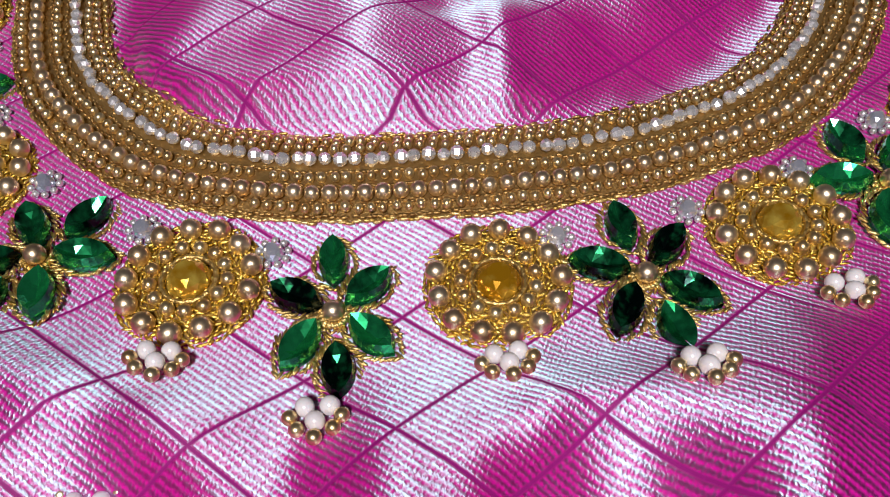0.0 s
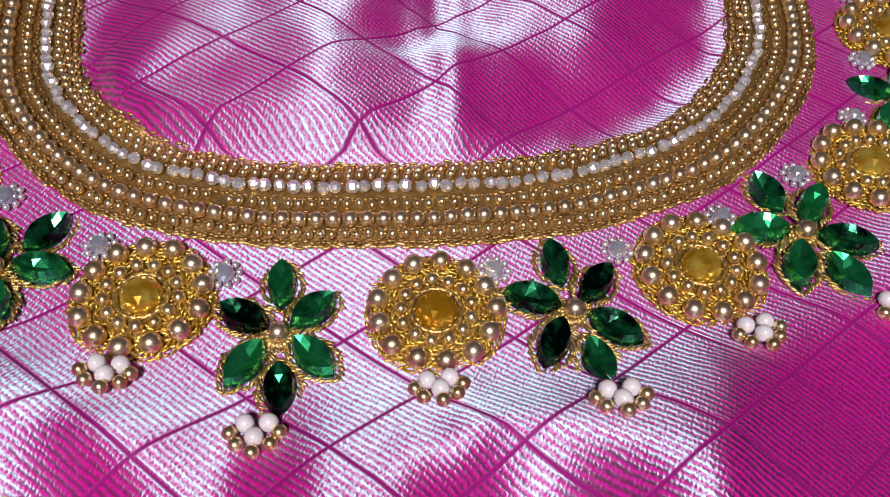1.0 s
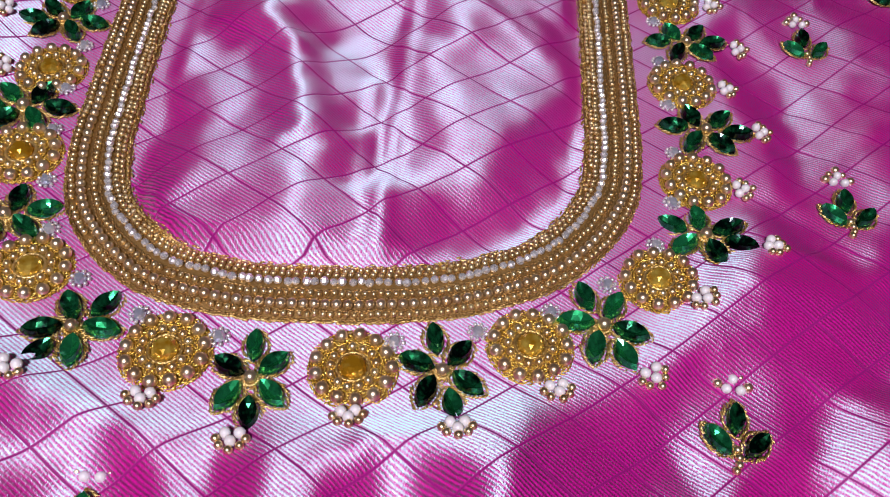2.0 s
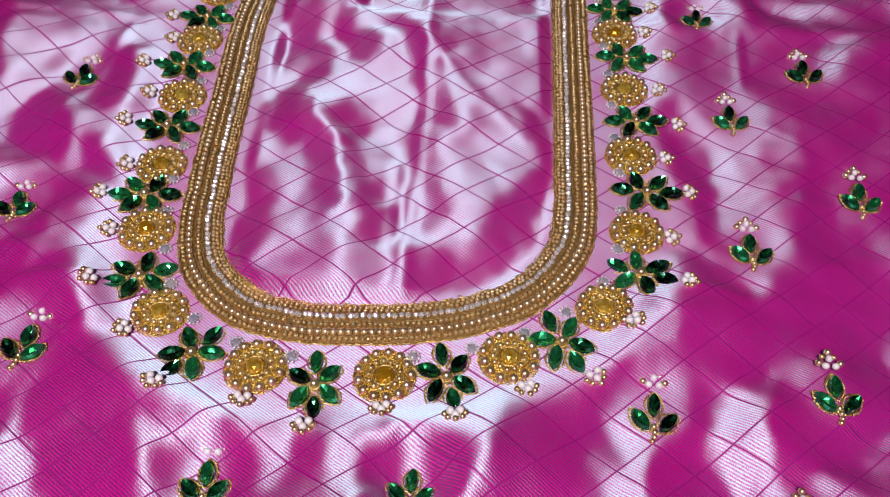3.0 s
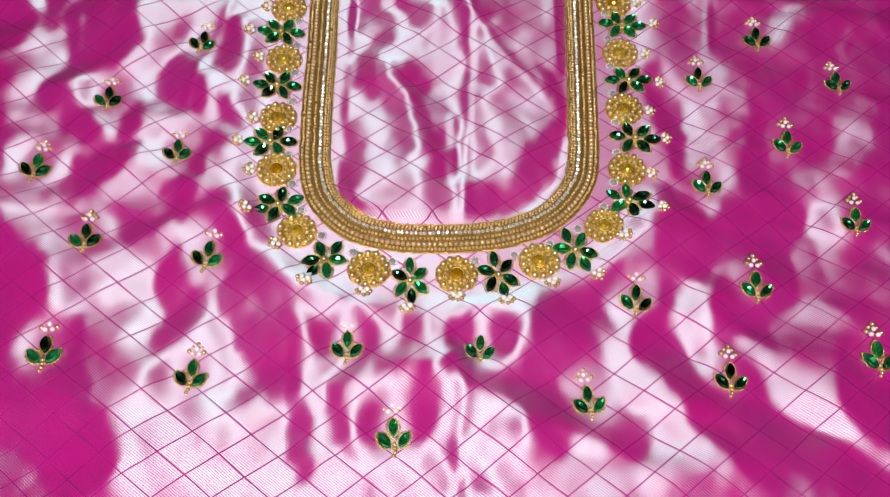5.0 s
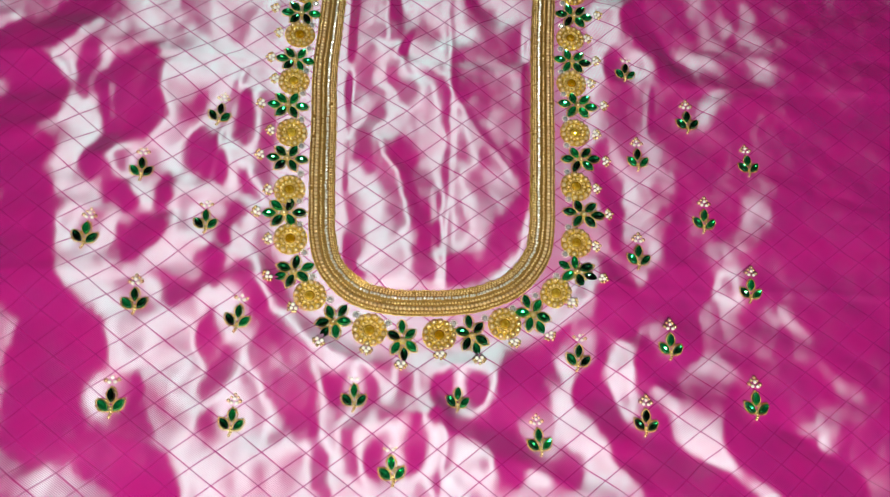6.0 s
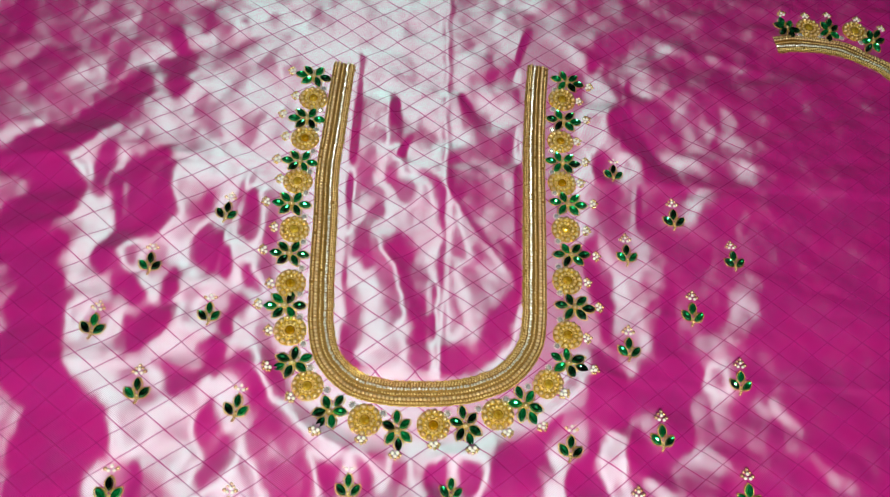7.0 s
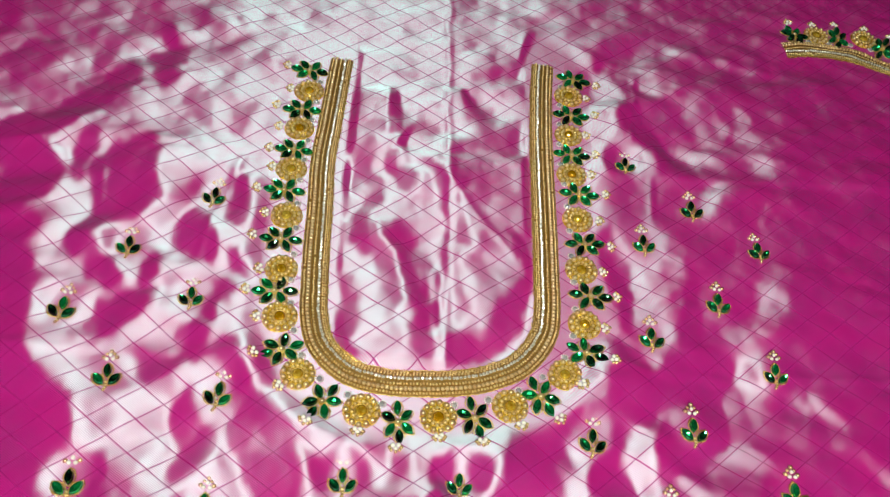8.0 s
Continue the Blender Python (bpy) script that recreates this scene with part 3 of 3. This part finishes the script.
def border(name, line, outer, label):
    """A beaded band along a line; outer is +1 or -1, the side on which its large beads lie."""
    thing = tagged(new(name), label, "beaded border")
    half = 0.0088
    # ground strip, padded between the rows
    cols = 9
    nrm = sideways(line) * outer
    verts, faces = [], []
    for (x, y), (nx, ny) in zip(line, nrm):
        z0 = cloth_at(x, y)[0]
        for c in range(cols):
            s = -1 + 2 * c / (cols - 1)
            px, py = x + nx * half * s, y + ny * half * s
            z = max(cloth_at(px, py)[0], z0 - 0.001)
            verts.append((px, py, z + 0.0005 * (1 - s ** 4) + 0.0003))
    for i in range(len(line) - 1):
        for c in range(cols - 1):
            a = i * cols + c
            faces.append((a, a + 1, a + cols + 1, a + cols) if outer < 0 else (a, a + cols, a + cols + 1, a + 1))
    strip = under("ground_strip", mesh_of("ground_strip", verts, faces, STRIP), thing, label="bronze gold zari ground")

    def row(part_name, offset, pitch, length, width, lift, mat, label="", single=None, wobble=0.00022, seed=1):
        rng = random.Random(seed)
        fine = smooth_shift(line, nrm, offset, pitch)
        head = np.gradient(fine, axis=0)
        places = []
        for (x, y), (hx, hy) in zip(fine, head):
            if rng.random() < 0.012 and mat != SILVER:
                continue
            run = math.hypot(hx, hy)
            cx0, cy0 = x + hy / run * outer * offset, y - hx / run * outer * offset
            z = max(cloth_at(x, y)[0], cloth_at(cx0, cy0)[0] - 0.001) + 0.0008 + width / 2 + lift + rng.uniform(-wobble, wobble)
            px, py = x + rng.uniform(-wobble, wobble), y + rng.uniform(-wobble, wobble)
            turn = math.atan2(hy, hx) + rng.uniform(-0.25, 0.25)
            if single and y < 0.036:
                m = pose(px, py, z, rng.uniform(0, 360), 0, math.degrees(turn)) @ Matrix.Scale(rng.uniform(0.9, 1.07), 4)
                under(single[0], single[1], thing, m)
            else:
                places.append((px, py, z, turn, length * rng.uniform(0.85, 1.1), width * rng.uniform(0.88, 1.08)))
        if places:
            ob = under(part_name, strew(part_name, places, mat, mat == SILVER), thing, label=label)
            ob["kind"] = "stuff"

    gold_seed = ("seed_bead", strew("seed_bead", [(0, 0, 0, 0, 0.00165, 0.00190)], SEED))
    glass_cut = ("cut_bead", strew("cut_bead", [(0, 0, 0, 0, 0.00230, 0.00235)], SILVER, True))
    row("edge_fringe", -0.0090, 0.0013, 0.0017, 0.0006, -0.0006, ZARI, "loose gold thread fringe", wobble=0.0006, seed=14)
    row("edge_cord", -0.0080, 0.0009, 0.0014, 0.0009, -0.0004, ZARI, "twisted gold edge cord", wobble=0.0003, seed=2)
    row("seed_bead_string", -0.0068, 0.00205, 0.00180, 0.00150, -0.0001, SEED, "small gold seed beads", gold_seed, seed=3)
    row("seed_bead_string", -0.0053, 0.00205, 0.00180, 0.00180, 0.0, SEED, "small gold seed beads", gold_seed, seed=15)
    row("couching_thread", -0.0043, 0.0011, 0.0013, 0.0007, -0.0002, STRIP, "gold couching thread", seed=4)
    row("cut_bead_string", -0.0028, 0.00245, 0.00230, 0.00235, 0.0, SILVER, "silver cut glass beads", glass_cut, 0.0003, seed=5)
    row("couching_thread", -0.0008, 0.0011, 0.0013, 0.0007, -0.0002, STRIP, "gold couching thread", seed=6)
    row("seed_bead_string", 0.0008, 0.00205, 0.00180, 0.00180, 0.0, SEED, "small gold seed beads", gold_seed, seed=7)
    row("couching_thread", 0.0021, 0.0011, 0.0013, 0.0007, -0.0003, STRIP, "gold couching thread", seed=8)
    row("couching_thread", 0.0057, 0.0011, 0.0013, 0.0007, -0.0003, STRIP, "gold couching thread", seed=13)
    row("seed_bead_string", 0.0072, 0.00205, 0.00180, 0.00190, 0.0, SEED, "small gold seed beads", gold_seed, seed=9)
    row("couching_thread", 0.0084, 0.0010, 0.0014, 0.0007, -0.0002, STRIP, "gold couching thread", seed=10)
    row("edge_cord", 0.0091, 0.0009, 0.0018, 0.0007, -0.0005, ZARI, "twisted gold edge cord", wobble=0.0003, seed=11)
    # large beads, one by one
    rng = random.Random(12)
    fine = smooth_shift(line, nrm, 0.0044, 0.00288)
    head = np.gradient(fine, axis=0)
    for (x, y), (hx, hy) in zip(fine, head):
        m = pose(x, y, cloth_at(x, y)[0] + 0.0021 + rng.uniform(-0.0001, 0.0001), rng.uniform(-20, 20), 0, math.degrees(math.atan2(hy, hx)) + rng.uniform(-15, 15))
        under("bead", GOLD_BEAD, thing, m @ Matrix.Scale(rng.uniform(0.93, 1.05), 4))
    return thing


def smooth_shift(line, nrm, offset, pitch):
    moved = line + nrm * offset
    run = np.r_[0, np.cumsum(np.hypot(*np.diff(moved, axis=0).T))]
    at = np.arange(0, run[-1], pitch)
    return np.c_[np.interp(at, run, moved[:, 0]), np.interp(at, run, moved[:, 1])]


border("neckline_border", smooth_line(NECK_LINE, 0.002), -1, "gold and silver beaded band round the deep neckline")
border("sleeve_border", smooth_line(SLEEVE_EDGE, 0.002), 1, "gold and silver beaded band along the sleeve edge")

# ---------------------------------------------------------------- motifs
BIG = ball("bead", 0.00170, GOLD)
MID = ball("bead", 0.00110, SEED)
PEARL_BALL = ball("pearl", 0.00142, PEARL, 0.94, 14, 10)
PETALS = [marquise("petal", 0.0096, 0.0051, 0.0027, GREEN), marquise("petal", 0.0092, 0.0048, 0.0030, GREEN)]
EDGES = [edging("thread_edging", 0.0113, 0.0067, 0.0009, ZARI, 1), edging("thread_edging", 0.0109, 0.0064, 0.0009, ZARI, 2)]
YELLOW_STONE = round_stone("stone", 0.0034, 0.0032, YELLOW, 9)
CRYSTAL_STONE = round_stone("stone", 0.0017, 0.0019, CRYSTAL, 8)


def domed_disc(name, radius, height, mat):
    n, rows = 28, 5
    verts, faces = [(0, 0, height)], []
    for r in range(1, rows + 1):
        for i in range(n):
            a = 2 * math.pi * i / n
            q = radius * r / rows * (1 + (0.03 * math.sin(5 * a) + 0.02 * math.sin(9 * a) if r == rows else 0))
            verts.append((q * math.cos(a), q * math.sin(a), height * (1 - (r / rows) ** 2)))
    for i in range(n):
        faces.append((0, 1 + i, 1 + (i + 1) % n))
        for r in range(rows - 1):
            a = 1 + r * n
            faces.append((a + i, a + n + i, a + n + (i + 1) % n, a + (i + 1) % n))
    return mesh_of(name, verts, faces, mat)


def cord_ring(name, radius, thick, z, mat):
    """A ring of twisted cord."""
    n, k = 72, 6
    verts, faces = [], []
    for i in range(n):
        a = 2 * math.pi * i / n
        for j in range(k):
            b = 2 * math.pi * j / k
            t = thick * (1 + 0.28 * math.sin(18 * a + b))
            verts.append(((radius + t * math.cos(b)) * math.cos(a), (radius + t * math.cos(b)) * math.sin(a), z + t * math.sin(b)))
    for i in range(n):
        for j in range(k):
            faces.append((i * k + j, ((i + 1) % n) * k + j, ((i + 1) % n) * k + (j + 1) % k, i * k + (j + 1) % k))
    return mesh_of(name, verts, faces, mat)


SILVER_BEAD = ball("bead", 0.00062, SILVER, 1.0, 8, 6)


def petal(thing, x, y, turn, k):
    m = pose(x, y, 0.0004, random.uniform(-4, 4), random.uniform(-4, 4), turn)
    p = under("petal", PETALS[k % 2], thing, m)
    under("thread_edging", EDGES[k % 2], p, pose(0, 0, 0), "gold thread edging")
    return p


def make_flower():
    """Six green stones round a gold bead; its own -y points away from the neckline."""
    thing = tagged(new("stone_flower"), "six-petal flower of green foiled stones edged in gold thread", "beaded flower", "flowers along the border")
    petal(thing, 0.0006, 0.0100, 176, 1)
    petal(thing, 0.0, -0.0100, 0, 0)
    for sx in (-1, 1):
        petal(thing, sx * 0.0056, 0.0042, -sx * 58, 0 if sx < 0 else 1)
        petal(thing, sx * 0.0053, -0.0046, sx * 40 + 180, 0)
    under("bead", BIG, thing, pose(0, 0, 0.0022), "round gold centre bead")
    under("thread_heart", cord_ring("thread_heart", 0.0018, 0.0006, 0.0008, ZARI), thing)
    under("thread_stitches", edging("thread_stitches", 0.0075, 0.0040, 0.0007, ZARI, 7, 0.0007), thing, pose(0, 0, 0.0001, 0, 0, 90))
    return thing


def make_roundel():
    thing = tagged(new("bead_roundel"), "round gold bead medallion with a yellow stone centre", "bead medallion", "medallions along the border")
    under("backing", domed_disc("backing", 0.0106, 0.0011, STRIP), thing, label="bronze cloth backing")
    under("coiled_thread", coiled_disc("coiled_thread", 0.0112, COIL, 3), thing, label="coiled gold zari thread")
    for i in range(13):
        a = 2 * math.pi * (i + 0.2) / 13
        r = 0.0091 + random.uniform(-0.0003, 0.0003)
        under("bead", BIG, thing, pose(r * math.cos(a), r * math.sin(a), 0.0019, 0, random.uniform(-25, 25), math.degrees(a) + 90))
    for i in range(13):
        a = 2 * math.pi * (i + 0.6) / 13
        r = 0.0056 + random.uniform(-0.0002, 0.0002)
        under("seed_bead", MID, thing, pose(r * math.cos(a), r * math.sin(a), 0.0019, 0, random.uniform(-25, 25), math.degrees(a) + 90))
    under("stone_ring", cord_ring("stone_ring", 0.0040, 0.00045, 0.0016, ZARI), thing, label="gold thread ring round the stone")
    under("stone", YELLOW_STONE, thing, pose(0, 0, 0.0008), "faceted yellow stone")
    return thing


def make_cluster():
    """Three pearls and three gold beads; its own -y points outwards."""
    thing = tagged(new("pearl_cluster"), "three white pearls with small gold beads", "bead cluster", "pearl clusters")
    for x, y in ((-0.0017, 0.0010), (0.0017, 0.0011), (0.0001, -0.0013)):
        under("pearl", PEARL_BALL, thing, pose(x, y, 0.0014, random.uniform(-30, 30), 0, random.uniform(0, 90)))
    for x, y in ((-0.0036, -0.0005), (0.0035, -0.0004), (0.0003, -0.0037)):
        under("bead", MID, thing, pose(x, y, 0.0012, 0, 0, random.uniform(0, 90)), "gold bead")
    for x, y in ((-0.0024, -0.0022), (0.0025, -0.0021)):
        under("seed_bead", MID, thing, pose(x, y, 0.0009, 0, 0, random.uniform(0, 90)), "gold seed bead")
    return thing


def make_crystal():
    thing = tagged(new("crystal_stud"), "small clear crystal ringed with silver beads", "crystal stud", "crystals along the border")
    under("stone", CRYSTAL_STONE, thing, pose(0, 0, 0.0005), "faceted clear crystal")
    for i in range(9):
        a = 2 * math.pi * i / 9
        under("bead", SILVER_BEAD, thing, pose(0.0023 * math.cos(a), 0.0023 * math.sin(a), 0.0007, 0, 0, 40 * i), "silver bead")
    return thing


def make_sprig():
    """Three green leaves, a stem of gold beads and a pearl cluster; its own +y runs to the pearls."""
    thing = tagged(new("stone_sprig"), "three-leaf sprig of green stones with pearls on top", "beaded sprig", "sprigs strewn over the cloth")
    petal(thing, 0.0, 0.0040, 180, 1)
    petal(thing, -0.0050, -0.0026, 42, 0)
    petal(thing, 0.0050, -0.0028, -42, 1)
    for k, (x, y) in enumerate(((0.0, -0.0046), (0.0003, -0.0068), (0.0002, -0.0088), (-0.0006, -0.0105))):
        under("bead", MID, thing, pose(x, y, 0.0009, 0, 0, 40 * k), "gold stem bead")
    for x, y in ((-0.0019, 0.0125), (0.0019, 0.0125), (0.0, 0.0157)):
        under("pearl", PEARL_BALL, thing, pose(x, y, 0.0016, 20, 0, 50 * x * 1000))
    for x, y in ((-0.0041, 0.0140), (0.0041, 0.0140), (0.0002, 0.0188)):
        under("bead", GOLD_BEAD, thing, pose(x, y, 0.0011), "gold bead")
    for x, y in ((-0.0023, 0.0168), (0.0023, 0.0168)):
        under("seed_bead", MID, thing, pose(x, y, 0.0009), "gold seed bead")
    return thing


FIRST = {}


def put(maker, m):
    """The first one is built, the rest are copies."""
    if maker not in FIRST:
        FIRST[maker] = maker()
        FIRST[maker].matrix_basis = m
        return FIRST[maker]
    return copy_thing(FIRST[maker], m)


NECK = smooth_line(NECK_LINE, 0.002)


def outward(x, y, line):
    """Where the row's place points away from its band: heading of the way from the nearest band point."""
    d = np.hypot(line[:, 0] - x, line[:, 1] - y)
    k = int(np.argmin(d))
    w = line[max(k - 6, 0):k + 7].mean(axis=0)
    return np.array([x - w[0], y - w[1]]) / math.hypot(x - w[0], y - w[1])


def trim_row(row, line, first_flower, jitter):
    rng = random.Random(jitter)
    pts = [np.array(p) / 1000 for p in row]
    for i, (x, y) in enumerate(pts):
        ox, oy = outward(x, y, line)
        turn = math.atan2(oy, ox) + math.pi / 2 + rng.uniform(-0.12, 0.12)
        flower = (i % 2 == 0) == first_flower
        s = rng.uniform(0.96, 1.04)
        put(make_flower if flower else make_roundel, on_cloth(x, y, turn if flower else rng.uniform(0, 6), 0.0002) @ Matrix.Scale(s, 4))
        reach = 0.0182 if flower else 0.0142
        cx, cy = x + ox * reach + rng.uniform(-1, 1) * 0.001, y + oy * reach + rng.uniform(-1, 1) * 0.001
        put(make_cluster, on_cloth(cx, cy, turn + rng.uniform(-0.25, 0.25), 0.0002))
    for (x1, y1), (x2, y2) in zip(pts, pts[1:]):
        mx, my = (x1 + x2) / 2, (y1 + y2) / 2
        ox, oy = outward(mx, my, line)
        put(make_crystal, on_cloth(mx - ox * 0.0085, my - oy * 0.0085, rng.uniform(0, 6), 0.0002))


trim_row(RIGHT_ROW, NECK, False, 21)
trim_row(LEFT_ROW, NECK, True, 22)
trim_row(SLEEVE_ROW, smooth_line(SLEEVE_EDGE, 0.002), True, 23)

sprig_rng = random.Random(31)
for sx, sy in SPRIGS:
    put(make_sprig, on_cloth(sx / 1000, sy / 1000 + 0.0, sprig_rng.uniform(-0.12, 0.12), 0.0002) @ Matrix.Scale(sprig_rng.uniform(0.93, 1.03), 4))
